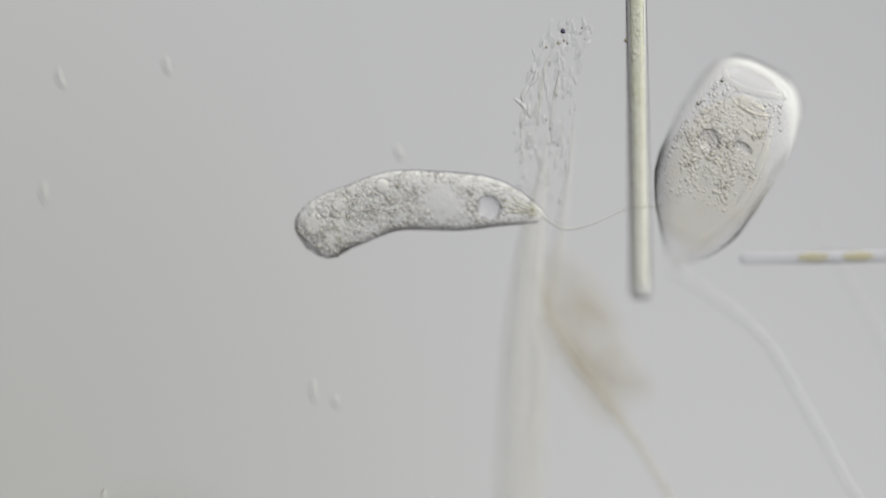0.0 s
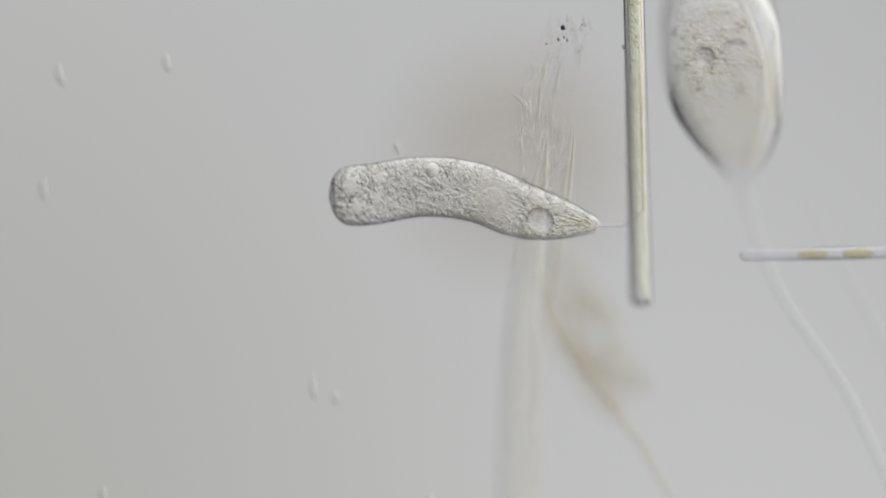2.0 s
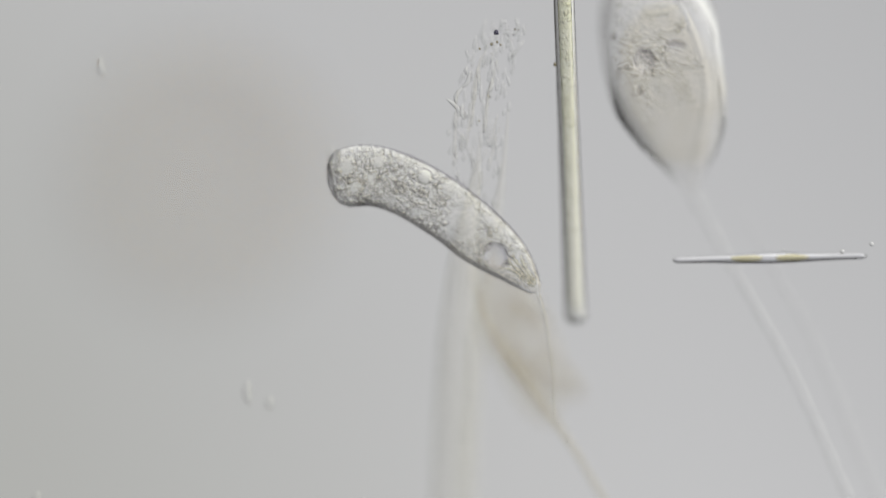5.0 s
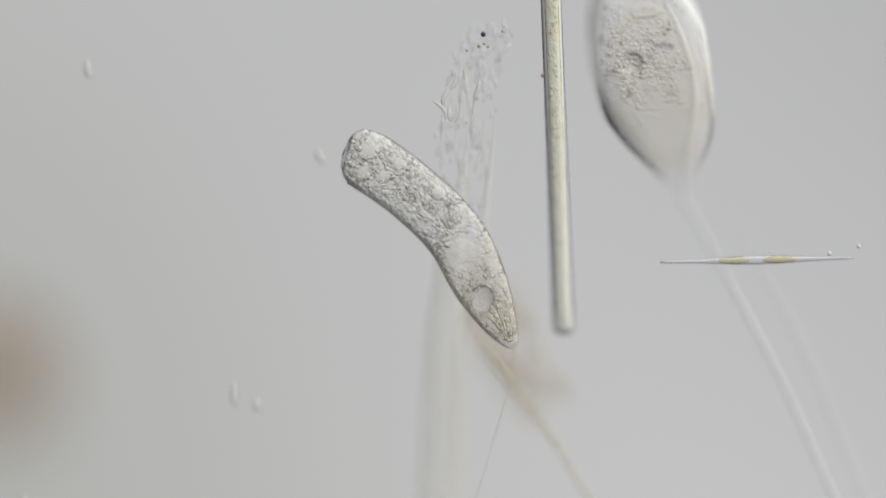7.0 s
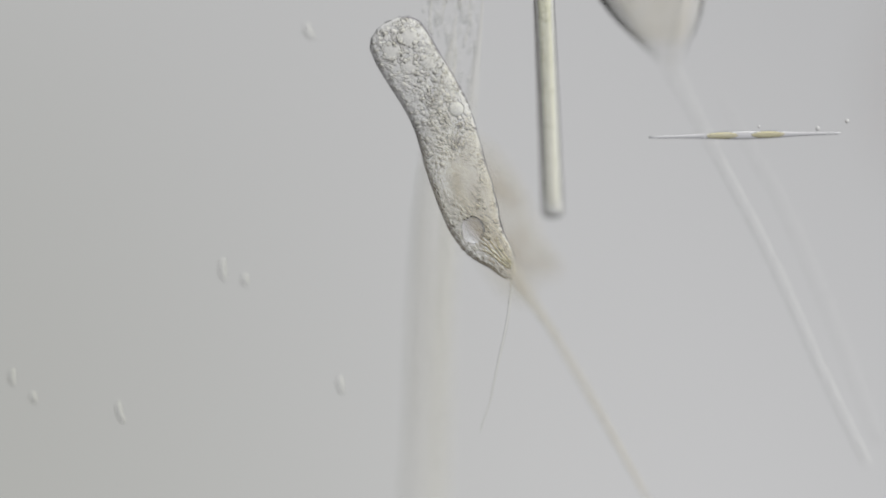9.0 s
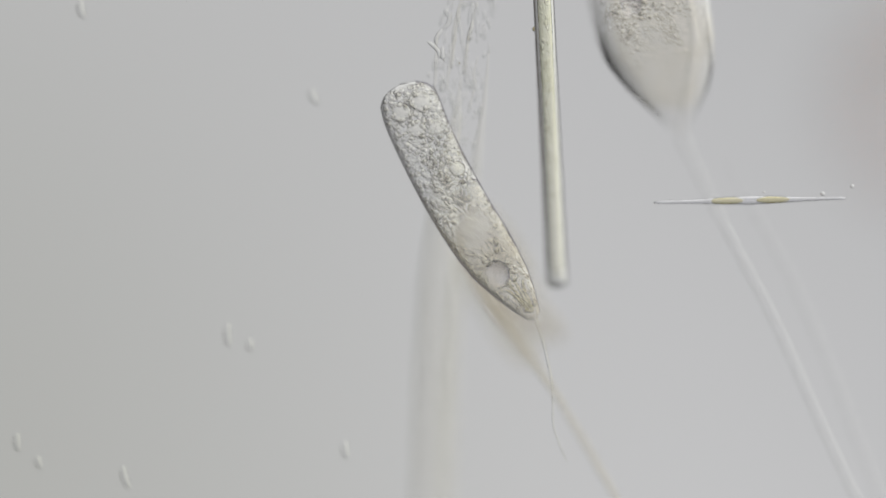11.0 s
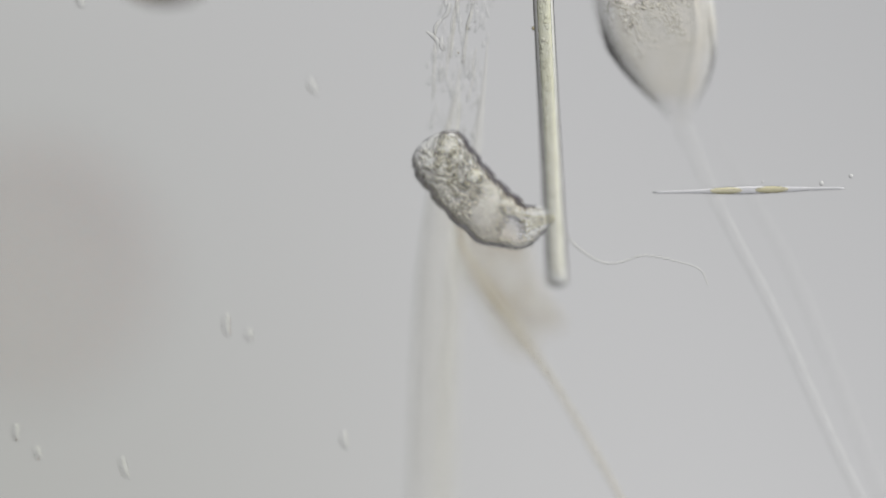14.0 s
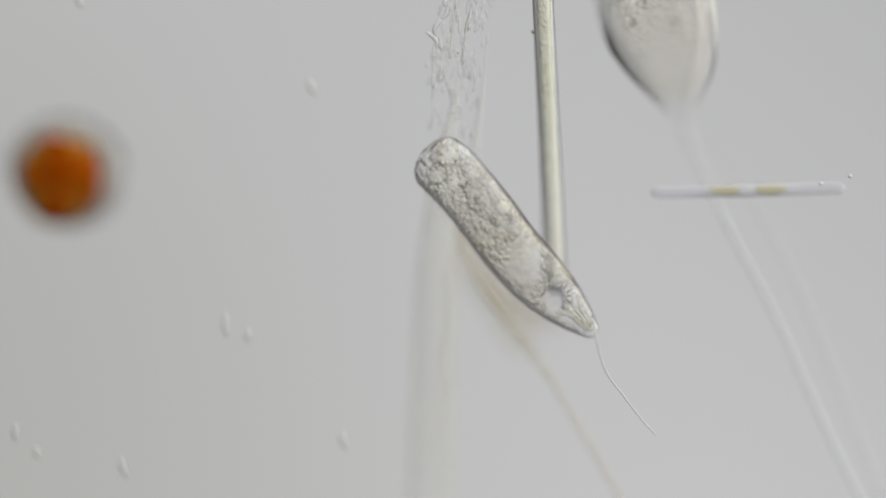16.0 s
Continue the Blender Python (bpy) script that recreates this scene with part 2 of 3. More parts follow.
def body_ring(i):
    """An open ring of the body, as long as LAP steps, so that the rings lie over one another like scales; those at the ends are closed."""
    u0 = max(0.0, (i + 0.5 - LAP / 2) / RINGS)
    u1 = min(1.0, (i + 0.5 + LAP / 2) / RINGS)
    mid = (i + 0.5) / RINGS
    us = list(np.linspace(u0, u1, 13))
    if u0 == 0.0:
        us = [u1 * (k / 18) ** 1.8 for k in range(19)]
    bm = bmesh.new()
    body(bm, [((u - mid) * BODY * U, girth(u)) for u in us], 64, DEPTH, None, (u0 == 0.0, u1 == 1.0), FULL)
    # laid along x, the tail at the low end
    bmesh.ops.transform(bm, matrix=Matrix.Rotation(radians(-90), 4, "Z"), verts=bm.verts[:])
    return bm


def granules(i, count, rnd, least=0.0, small=1.7, big=4.0):
    """Beads inside one ring, between the share least of its girth and the wall."""
    bm = bmesh.new()
    for _ in range(count):
        u = (i + rnd.random()) / RINGS
        a = rnd.uniform(0, 2 * math.pi)
        if least > 0.8:
            a = rnd.choice((0.0, math.pi)) + rnd.gauss(0, 0.3)
        if not 0.02 < u < 0.955:
            continue
        r0 = girth(u) - 2.0 * U
        share = math.sqrt(rnd.uniform(least * least, 1.0))
        s = min(rnd.uniform(small, big) * U, r0 * 0.22)
        r = max(0.0, r0 * share - s * 1.2)
        off = r * math.cos(a)
        if any(((u - hu) * BODY) ** 2 + (off / U - ho) ** 2 < (0.92 * hr) ** 2 for hu, ho, hr in HOLLOWS):
            continue
        roof = 0.9 * DEPTH * math.sqrt(max(0.0, (r0 - s) ** 2 - off * off))
        high = max(-roof, min(roof, rnd.uniform(0.0, 0.06) if rnd.random() < 0.6 else rnd.uniform(-0.05, 0.0)))
        ellipsoid(bm, ((u - (i + 0.5) / RINGS) * BODY * U, off, high), (s * rnd.uniform(0.8, 1.4), s, s * 0.6), rnd.uniform(0, 3.1), 2)
    return bm


def build_cell():
    rnd = random.Random(5)
    cell = empty("euglenoid_cell")
    tagged(cell, "colourless granular gliding euglenoid cell with blunt tail and pointed tip", "flagellate")
    rings = []
    for i in range(RINGS):
        u = (i + 0.5) / RINGS
        smooth = 0.5 < u < 0.70
        ring = part("body_ring", body_ring(i), CYTOPLASM, cell)
        rings.append(ring)
        if smooth:
            g = granules(i, 34, rnd, 0.4, 2.0, 4.0)
        elif u < 0.5:
            g = granules(i, 48, rnd, 0.0, 2.3, 5.0)
        else:
            g = granules(i, int(46 * (1.15 - u) / 0.45 * (1.0 if u < 0.83 else 0.35)) + 3, rnd, 0.1, 2.2, 4.6)
        tagged(part("granules", g, GRANULE, ring), kind="stuff")
        tagged(part("rim_granules", granules(i, 9, rnd, 0.9, 2.4, 3.6), GRANULE, ring), kind="stuff")

    def inside(name, u, off, radii, material, turn=0.0, high=0.0, lump=0.08, label=""):
        i = min(int(u * RINGS), RINGS - 1)
        bm = bmesh.new()
        ellipsoid(bm, ((u - (i + 0.5) / RINGS) * BODY * U, off * U, 0.6 * high * U), [radii[0] * U, radii[1] * U, 0.6 * radii[2] * U], radians(turn), 3, lump)
        return part(name, bm, material, rings[i], label)

    inside("nucleus", 0.605, -2, (48, 41, 9), NUCLEUS, 8, 0, 0.3, "large clear nucleus")
    inside("nucleolus", 0.60, -2, (23, 20, 10), NUCLEOLUS, 0, 20, 0.3, "pale nucleolus in the nucleus")
    inside("reservoir", 0.785, -8, (25, 21, 20), RESERVOIR, -15, 20, 0.04, "greyish fluid reservoir")
    inside("globule", 0.375, 30, (14, 14, 12), GLOBULE, 0, 22, 0.04, "round clear shining globule")
    inside("food_vacuole", 0.085, 19, (20, 18, 15), VACUOLE, 20, 26, 0.3)
    inside("food_vacuole", 0.10, -20, (18, 16, 14), VACUOLE, -30, 26, 0.35)
    inside("food_vacuole", 0.175, -4, (17, 15, 13), VACUOLE, 50, 28, 0.3)
    inside("food_vacuole", 0.195, 27, (15, 13, 12), VACUOLE, 10, 24, 0.35)
    # two stiff rods of the feeding organ behind the tip
    i = int(0.885 * RINGS)
    x0 = (0.885 - (i + 0.5) / RINGS) * BODY * U
    for spread, back in ((-9, 16), (-3, 22), (4, 24), (11, 14)):
        bm = bmesh.new()
        line, _ = smooth_line([(x0 - back * U, (spread * 1.7 + 2) * U, 14 * U), (x0, (spread + 2) * U, 13 * U), (x0 + 34 * U, (spread * 0.5 + 2) * U, 8 * U)], 12)
        tube(bm, line, [2.8 * U * math.sin(math.pi * (k + 1) / 14) ** 0.4 for k in range(12)], 10)
        part("ingestion_rod", bm, INGESTION_ROD, rings[i], "stiff pale feeding rod")
    bm = bmesh.new()
    line, _ = smooth_line([(x0 + 30 * U, 8 * U, 13 * U), (x0 + 40 * U, 2 * U, 11 * U), (x0 + 31 * U, -5 * U, 13 * U)], 10)
    tube(bm, line, [3.4 * U] * 10, 10)
    part("rod_head", bm, INGESTION_ROD, rings[i], "hooked head of the feeding rods")
    # the long flagellum ahead of the tip, in stiff links
    links = []
    for k in range(LINKS):
        r0, r1 = 3.0 - 1.5 * k / LINKS, 3.0 - 1.5 * (k + 1) / LINKS
        bm = bmesh.new()
        h = 300 / LINKS / 2 + 0.4
        tube(bm, [(x * U, 0, 0) for x in (-h, -h * 0.3, h * 0.3, h)], [r * U for r in (r0, r0, r1, r1)], 10, False)
        links.append(part("flagellum_link", bm, FLAGELLUM, cell, "thin colourless flagellum piece" if k == 0 else ""))
    return cell, rings, links


LINKS = 24
cell, cell_rings, cell_links = build_cell()


# ---- the stalked bell-shaped ciliate ----
BELL_V = (0, 20, 52, 95, 140, 195, 252, 308, 348, 381, 400, 411, 415)
BELL_R = (7, 12, 28, 52, 75, 95, 102, 98, 88, 70, 50, 28, 3)


def thick(v):
    """Half depth of the bell."""
    return float(np.interp(v, (0, 15, 40, 80, 130, 200, 300, 350, 385, 405, 415), (6, 25, 60, 105, 140, 160, 158, 135, 95, 52, 3)))


def bell(v):
    return float(np.interp(v, BELL_V, BELL_R))


def lopsided(a, y):
    """The bell swells a little more low on one side, at its waist on the other."""
    v, c = y / U, math.cos(a)
    even = 1 + 0.025 * math.cos(a * 2 + y * 8) + 0.02 * math.sin(a * 3)
    if c > 0:
        return even + c * (0.22 * math.exp(-((v - 88) / 75) ** 2) + 0.13 * math.exp(-((v - 335) / 60) ** 2))
    return even - c * 0.07 * math.exp(-((v - 195) / 70) ** 2)


def build_ciliate():
    rnd = random.Random(11)
    c = empty("bell_ciliate")
    tagged(c, "translucent beige bell-shaped ciliate on a thin stalk", "ciliate")
    bm = bmesh.new()
    rows = []
    for j in range(130):
        v = 415 * j / 129
        soft = (bell(max(0, v - 12)) + 2 * bell(v) + bell(min(415, v + 12))) / 4
        rows.append((v * U, (soft + (0.9 * math.sin(v * 2 * math.pi / 9) if 210 < v < 385 else 0)) * U))
    body(bm, rows, 80, lambda y: thick(y / U) * U, lopsided, full=4.0)
    part("bell", bm, PELLICLE, c, "translucent bell with fine cross ridges")
    bm = bmesh.new()
    ellipsoid(bm, (4 * U, 195 * U, -10 * U), (80 * U, 150 * U, 18 * U), 0, 4, 0.15)
    part("endoplasm", bm, ENDOPLASM, c, "cloudy beige inner plasm")
    bm = bmesh.new()
    clumps = [(rnd.uniform(-70, 48), rnd.uniform(205, 368), rnd.uniform(9, 24)) for _ in range(22)]
    for _ in range(850):
        cx, cv, wide = rnd.choice(clumps)
        v = min(max(cv + rnd.gauss(0, wide), 150), 386)
        x = max(-0.86 * bell(v), min(0.86 * bell(v), cx + rnd.gauss(0, wide)))
        r, a = abs(x), 0.0 if x > 0 else math.pi
        s = rnd.uniform(2.0, 4.1)
        top = thick(v) * (1 - (r / bell(v)) ** 4) ** 0.25 * rnd.uniform(0.62, 0.97)
        ellipsoid(bm, (r * math.cos(a) * U, v * U, (top - s) * U), (s * U, s * U * 1.1, s * U), 0, 1)
    tagged(part("granules", bm, CILIATE_GRAIN, c, "dense cloud of food granules"), kind="stuff")
    for name, x, v, z, radii, mat, turn in (
            ("contractile_vacuole", -34, 288, 92, (20, 21, 16), RESERVOIR, 0),
            ("food_vacuole", 26, 300, 92, (19, 10, 9), RESERVOIR, -12),
            ("food_vacuole", -8, 240, 80, (16, 15, 12), CILIATE_SAP, 20),
            ("gullet", 14, 366, 62, (30, 14, 14), CILIATE_SAP, -20),
            ("macronucleus", 8, 190, -10, (34, 15, 14), NUCLEUS, 30)):
        bm = bmesh.new()
        ellipsoid(bm, (x * U, v * U, z * U), [r * U for r in radii], radians(turn), 3, 0.15)
        part(name, bm, mat, c)
    # the ridge that runs up one side from the foot
    bm = bmesh.new()
    tube(bm, [((bell(v) * (0.40 + 0.25 * min(1.0, v / 200))) * U, v * U, min(95.0, 0.6 * thick(v)) * U) for v in np.linspace(12, 372, 60)],
         [(2.5 + 5.0 * math.sin(math.pi * (j + 0.5) / 60) ** 0.5) * U for j in range(60)], 16)
    part("side_ridge", bm, RIDGE, c, "pale smooth ridge along one side")
    # the curled bands of cilia that lead into the mouth
    for k, (x0, v0, wide, tall, begin, end) in enumerate(((10, 378, 40, 16, 3.4, 6.0), (14, 374, 27, 12, 2.6, 5.6), (22, 384, 18, 8, 3.3, 6.4), (-22, 368, 14, 24, 1.6, 4.4), (34, 330, 18, 8, 3.0, 6.2))):
        bm = bmesh.new()
        tube(bm, [((x0 + wide * math.cos(a)) * U, (v0 + tall * math.sin(a)) * U, (78 - 0.04 * wide * k) * U) for a in np.linspace(begin, end, 20)],
             [(1.0 + 2.4 * math.sin(math.pi * (j + 0.5) / 20)) * U for j in range(20)], 10)
        part("oral_band", bm, CILIATE_GRAIN, c, "curled band of cilia by the mouth" if k == 0 else "")
    # the rolled lip round the mouth disc
    bm = bmesh.new()
    lip = [(math.cos(2 * math.pi * k / 40) * 58 * U, (386 + 5 * math.sin(4 * math.pi * k / 40)) * U, math.sin(2 * math.pi * k / 40) * 46 * U) for k in range(41)]
    tube(bm, lip, [6 * U] * 41, 12, False)
    part("mouth_lip", bm, CILIATE_SAP, c, "rolled lip with cilia round the mouth")
    links = []
    for k in range(STALKS):
        bm = bmesh.new()
        h = 640 / STALKS / 2 + 3
        tube(bm, [(x * U, 0, 0) for x in (-h, -h * 0.3, h * 0.3, h)], [(9 if k == 0 else 6) * U, (7.5 if k == 0 else 6) * U, 6 * U, 6 * U], 16, False)
        links.append(part("stalk_link", bm, STALK, c, "pale thin stalk piece" if k == 0 else ""))
    return c, links


STALKS = 14
SINK = -0.31
ciliate, ciliate_links = build_ciliate()


# ---- the straight green-tinted filament ----
def build_filament():
    f = empty("algal_filament")
    tagged(f, "straight pale yellow-green algal filament with a rounded end", "alga")
    length = 1000
    bm = bmesh.new()
    ends = [(0.0, 3), (0.8, 8), (2.5, 13), (6.0, 16.8), (10.0, 18.2)]
    body(bm, [(y * U, r * U) for y, r in ends] + [(y * U, 18.5 * U) for y in np.linspace(16, length, 60)], 48, 1.0, full=2.4)
    part("wall", bm, FILAMENT_WALL, f, "clear smooth filament wall")
    bm = bmesh.new()
    tube(bm, [(0.5 * U, y * U, 0) for y in np.linspace(length - 10, 14, 90)], [11.5 * U] * 87 + [10 * U, 7 * U, 2 * U], 20)
    part("cell_content", bm, FILAMENT_CORE, f, "granular yellow-green content, paler towards the end")
    bm = bmesh.new()
    rnd = random.Random(8)
    for _ in range(340):
        y = rnd.uniform(24, 980)
        r = rnd.uniform(1.8, 3.6) * (1.0 if y > 160 else 0.7)
        ellipsoid(bm, (rnd.uniform(-8, 8) * U, y * U, rnd.uniform(12.5, 15) * U), (r * U, r * rnd.uniform(0.8, 1.8) * U, r * 0.7 * U), 0, 1)
    tagged(part("granules", bm, GRANULE, f), kind="stuff")
    bm = bmesh.new()
    ellipsoid(bm, (-20 * U, 478 * U, 2 * U), (3 * U, 4 * U, 3 * U), 0, 2, 0.2)
    part("clinging_bacterium", bm, BROWN_SPECK, f, "small dark bacterium on the wall")
    return f


filament = build_filament()


# ---- the needle diatom ----
def build_diatom():
    d = empty("needle_diatom", at(1481, 455, -0.035))
    d.rotation_euler = (0, 0, radians(1.3))
    tagged(d, "slender needle diatom with two golden-brown chloroplasts", "diatom")

    def half(x):
        return float(np.interp(abs(x), (0, 40, 90, 110, 165, 171), (7.5, 6.5, 4.0, 3.3, 2.2, 0.8)))

    bm = bmesh.new()
    body(bm, [(x * U, half(x) * U) for x in np.linspace(-171, 171, 70)], 24, lambda y: float(np.interp(abs(y / U), (0, 160, 168, 171), (11, 10, 8, 3))) * U, full=3.5)
    bmesh.ops.transform(bm, matrix=Matrix.Rotation(radians(-90), 4, "Z"), verts=bm.verts[:])
    part("frustule", bm, FRUSTULE, d, "glassy grey silica shell")
    for s in (-1, 1):
        bm = bmesh.new()
        ellipsoid(bm, (s * 40 * U, 0, 0), (29 * U, 5.4 * U, 8.5 * U), 0, 3, 0.15)
        part("chloroplast", bm, CHLOROPLAST, d, "golden-brown chloroplast")
    return d


diatom = build_diatom()


# ---- the sheath of rod bacteria, its stalks and flocs below ----
def build_sheath():
    rnd = random.Random(21)
    s = empty("bacterial_sheath", at(970, 200, 0))
    tagged(s, "loose mucus sheath crowded with tiny rod-shaped bacteria", "bacteria")
    base = at(970, 200, 0)
    spine, _ = smooth_line([(1018, 40), (985, 90), (968, 170), (960, 260), (952, 360)], 60)
    shapes = []
    for k in range(6):
        bm = bmesh.new()
        h = (6, 9, 12, 15, 19, 7)[k] * U
        bend = rnd.uniform(-1.5, 1.5) * U
        tube(bm, [(0, -h, 0), (bend, -h * 0.4, 0), (bend, h * 0.4, 0), (0, h, 0)], [1.6 * U, 2.9 * U, 2.9 * U, 1.6 * U], 10)
        me = bpy.data.meshes.new("bacterium")
        bm.to_mesh(me)
        bm.free()
        for p in me.polygons:
            p.use_smooth = True
        me.materials.append(BACTERIUM)
        shapes.append(me)
    for _ in range(125):
        f = rnd.random() ** 1.1
        p = spine[int(f * 59)]
        wide = np.interp(f, (0, 0.15, 0.4, 1.0), (28, 48, 54, 44))
        off = rnd.uniform(-1, 1) * wide
        o = new("bacterium", shapes[rnd.randrange(6)])
        o.parent = s
        o.location = at(p[0] + off, p[1] + rnd.uniform(-6, 6), rnd.uniform(0.02, 0.085) + 0.08 * max(0, f - 0.4)) - base
        o.rotation_euler = (rnd.uniform(-0.25, 0.25), 0, radians(rnd.gauss(-12, 15)))
    # a few stout curved ones at the sheath's edge
    for x, y, h, turn, hook in ((921, 189, 19, 28, 6), (930, 166, 15, -18, -4), (944, 138, 16, -30, 4), (938, 196, 13, 12, -3), (985, 150, 14, -24, 3)):
        bm = bmesh.new()
        line, _ = smooth_line([(0, -h * U, 0), (hook * U, -0.3 * h * U, 0), (0.4 * hook * U, 0.4 * h * U, 0), (-0.5 * hook * U, h * U, 0)], 14)
        tube(bm, line, [(1.0 + 3.0 * math.sin(math.pi * (j + 0.5) / 14) ** 0.6) * U for j in range(14)], 10)
        o = part("bacterium", bm, DRIFTER, s, "stout curved bacterium at the sheath's edge")
        o.location, o.rotation_euler = at(x, y, 0.005) - base, (0, 0, radians(turn))
    # long wavy fibres of mucus between the bacteria
    for k in range(7):
        f0, across = rnd.uniform(0.1, 0.55), rnd.uniform(-1, 1)
        pts = []
        for j in range(5):
            f = min(0.99, f0 + j * rnd.uniform(0.06, 0.11))
            p = spine[int(f * 59)]
            wide = np.interp(f, (0, 0.15, 0.4, 1.0), (24, 42, 48, 40))
            pts.append(at(p[0] + across * wide + rnd.uniform(-3, 3), p[1], 0.0 - 0.14 * max(0, f - 0.45)) - base)
        line, _ = smooth_line(pts, 24)
        bm = bmesh.new()
        tube(bm, line, [(1.0 + 2.2 * math.sin(math.pi * (j + 0.5) / 24) * (0.7 + 0.3 * math.sin(j * 1.3 + k))) * U for j in range(24)], 8)
        part("mucus_fibre", bm, MUCUS, s, "pale wavy mucus fibre" if k == 0 else "")
    for x, y, r, mat, lab in ((996, 55, 4.2, DARK_SPECK, "black-violet speck"), (988, 76, 2.8, BROWN_SPECK, "brown speck"), (998, 72, 2.2, BROWN_SPECK, ""),
                              (1004, 77, 1.9, BROWN_SPECK, ""), (967, 84, 2.0, BROWN_SPECK, ""), (1030, 50, 1.8, BROWN_SPECK, ""), (966, 212, 1.8, BROWN_SPECK, "")):
        bm = bmesh.new()
        ellipsoid(bm, (0, 0, 0), (r * U, r * 1.15 * U, r * U), 0.4, 2, 0.4)
        o = part("speck", bm, mat, s, lab)
        o.location = at(x, y, 0.01) - base


build_sheath()


def strand(name, label, category, points, radii, material, count=40, fibres=(), inner=None, soft=""):
    """A long soft strand through plan points (x, y, z); fibres: rows of offset, radius, start and end share."""
    line, _ = smooth_line(points, count)
    where = at(points[0][0], points[0][1], points[0][2])
    rr = np.interp(np.linspace(0, 1, count), np.linspace(0, 1, len(radii)), radii)
    places = [at(p[0], p[1], p[2]) - where for p in line]
    bm = bmesh.new()
    tube(bm, places, [r * U for r in rr], 20)
    if not fibres:
        o = part(name, bm, material)
        o.location = where
        return tagged(o, label, category)
    o = empty(name, where)
    part(soft, bm, material, o)
    rnd = random.Random(int(points[0][0]))
    for off, r, begin, end in fibres:
        i0, i1 = int(begin * count), int(end * count)
        wave = rnd.uniform(0, 6)
        way = []
        for k in range(i0, i1):
            sway = off * rr[k] + 2.0 * math.sin(k * 0.35 + wave)
            way.append(places[k] + Vector((sway * U, 0, rr[k] * 0.8 * U)))
        n = len(way)
        bm = bmesh.new()
        tube(bm, way, [max(0.5, r * math.sin(math.pi * (k + 0.5) / n) ** 0.4) * U for k in range(n)], 10)
        part("fibre", bm, inner, o)
    return tagged(o, label, category)


strand("mucus_stalk", "wide pale mucus stalk running down below the sheath", "mucus stalk",
       [(968, 240, -0.03), (960, 310, -0.06), (945, 400, -0.13), (930, 560, -0.24), (920, 760, -0.32), (905, 1150, -0.38)], (1, 22, 32, 32, 30, 32), MUCUS, 60,
       ((-0.85, 3.5, 0.1, 0.95), (-0.3, 4.5, 0.05, 0.8), (0.25, 3.5, 0.15, 0.99), (0.7, 4.0, 0.08, 0.7)), MUCUS_FIBRE, "mucus_sheath")
strand("mucus_stalk", "narrow pale mucus stalk beside the wide one", "mucus stalk",
       [(1018, 190, -0.03), (1008, 300, -0.06), (990, 430, -0.2), (968, 560, -0.28), (950, 800, -0.36), (940, 1150, -0.4)], (1, 8, 12, 12, 14, 14), MUCUS, 60,
       ((-0.5, 3.0, 0.1, 0.9), (0.6, 3.0, 0.2, 0.99)), MUCUS_FIBRE, "mucus_sheath")
strand("brown_stalk", "long thin brownish stalk sunk deep in the water", "stalk",
       [(950, 470, -0.22), (985, 580, -0.18), (1040, 665, -0.15), (1110, 760, -0.15), (1180, 870, -0.16), (1320, 1120, -0.18)], (6, 6.5, 6, 4.5, 4, 4), DETRITUS, 40,
       ((-1.6, 4.0, 0.1, 0.5), (1.9, 4.4, 0.14, 0.56), (0.2, 3.6, 0.05, 0.5), (-0.8, 3.6, 0.4, 0.99), (0.9, 3.6, 0.45, 0.99)), BROWN_FIBRE, "stalk_core")


strand("faint_stalk", "very faint colourless stalk deep behind the ciliate's stalk", "stalk",
       [(1425, 360, -0.2), (1470, 440, -0.2), (1555, 590, -0.21), (1640, 790, -0.22), (1720, 1000, -0.22)], (2, 8, 9, 9, 9), FAINT_STALK)


def build_floc(x, y, z, radii, turn, label):
    bm = bmesh.new()
    ellipsoid(bm, (0, 0, 0), [r * U for r in radii], 0, 5, 0.45)
    o = empty("detritus_floc", at(x, y, z))
    o.rotation_euler = (0, 0, radians(turn))
    part("loose_mass", bm, FLOC, o)
    rnd = random.Random(4)
    for _ in range(15):
        bm = bmesh.new()
        r = rnd.uniform(7, 18)
        ellipsoid(bm, (rnd.uniform(-0.7, 0.7) * radii[0] * U, rnd.uniform(-0.75, 0.6) * radii[1] * U, rnd.uniform(0.2, 1.0) * radii[2] * U),
                  (r * U, r * rnd.uniform(1.0, 2.4) * U, r * 0.5 * U), rnd.uniform(-0.5, 0.5), 2, 0.4)
        part("clump", bm, FLOC, o)
    tagged(o, label, "detritus")


build_floc(1048, 600, -0.45, (62, 135, 40), 26, "loose brownish floc of detritus round the sunken stalk")


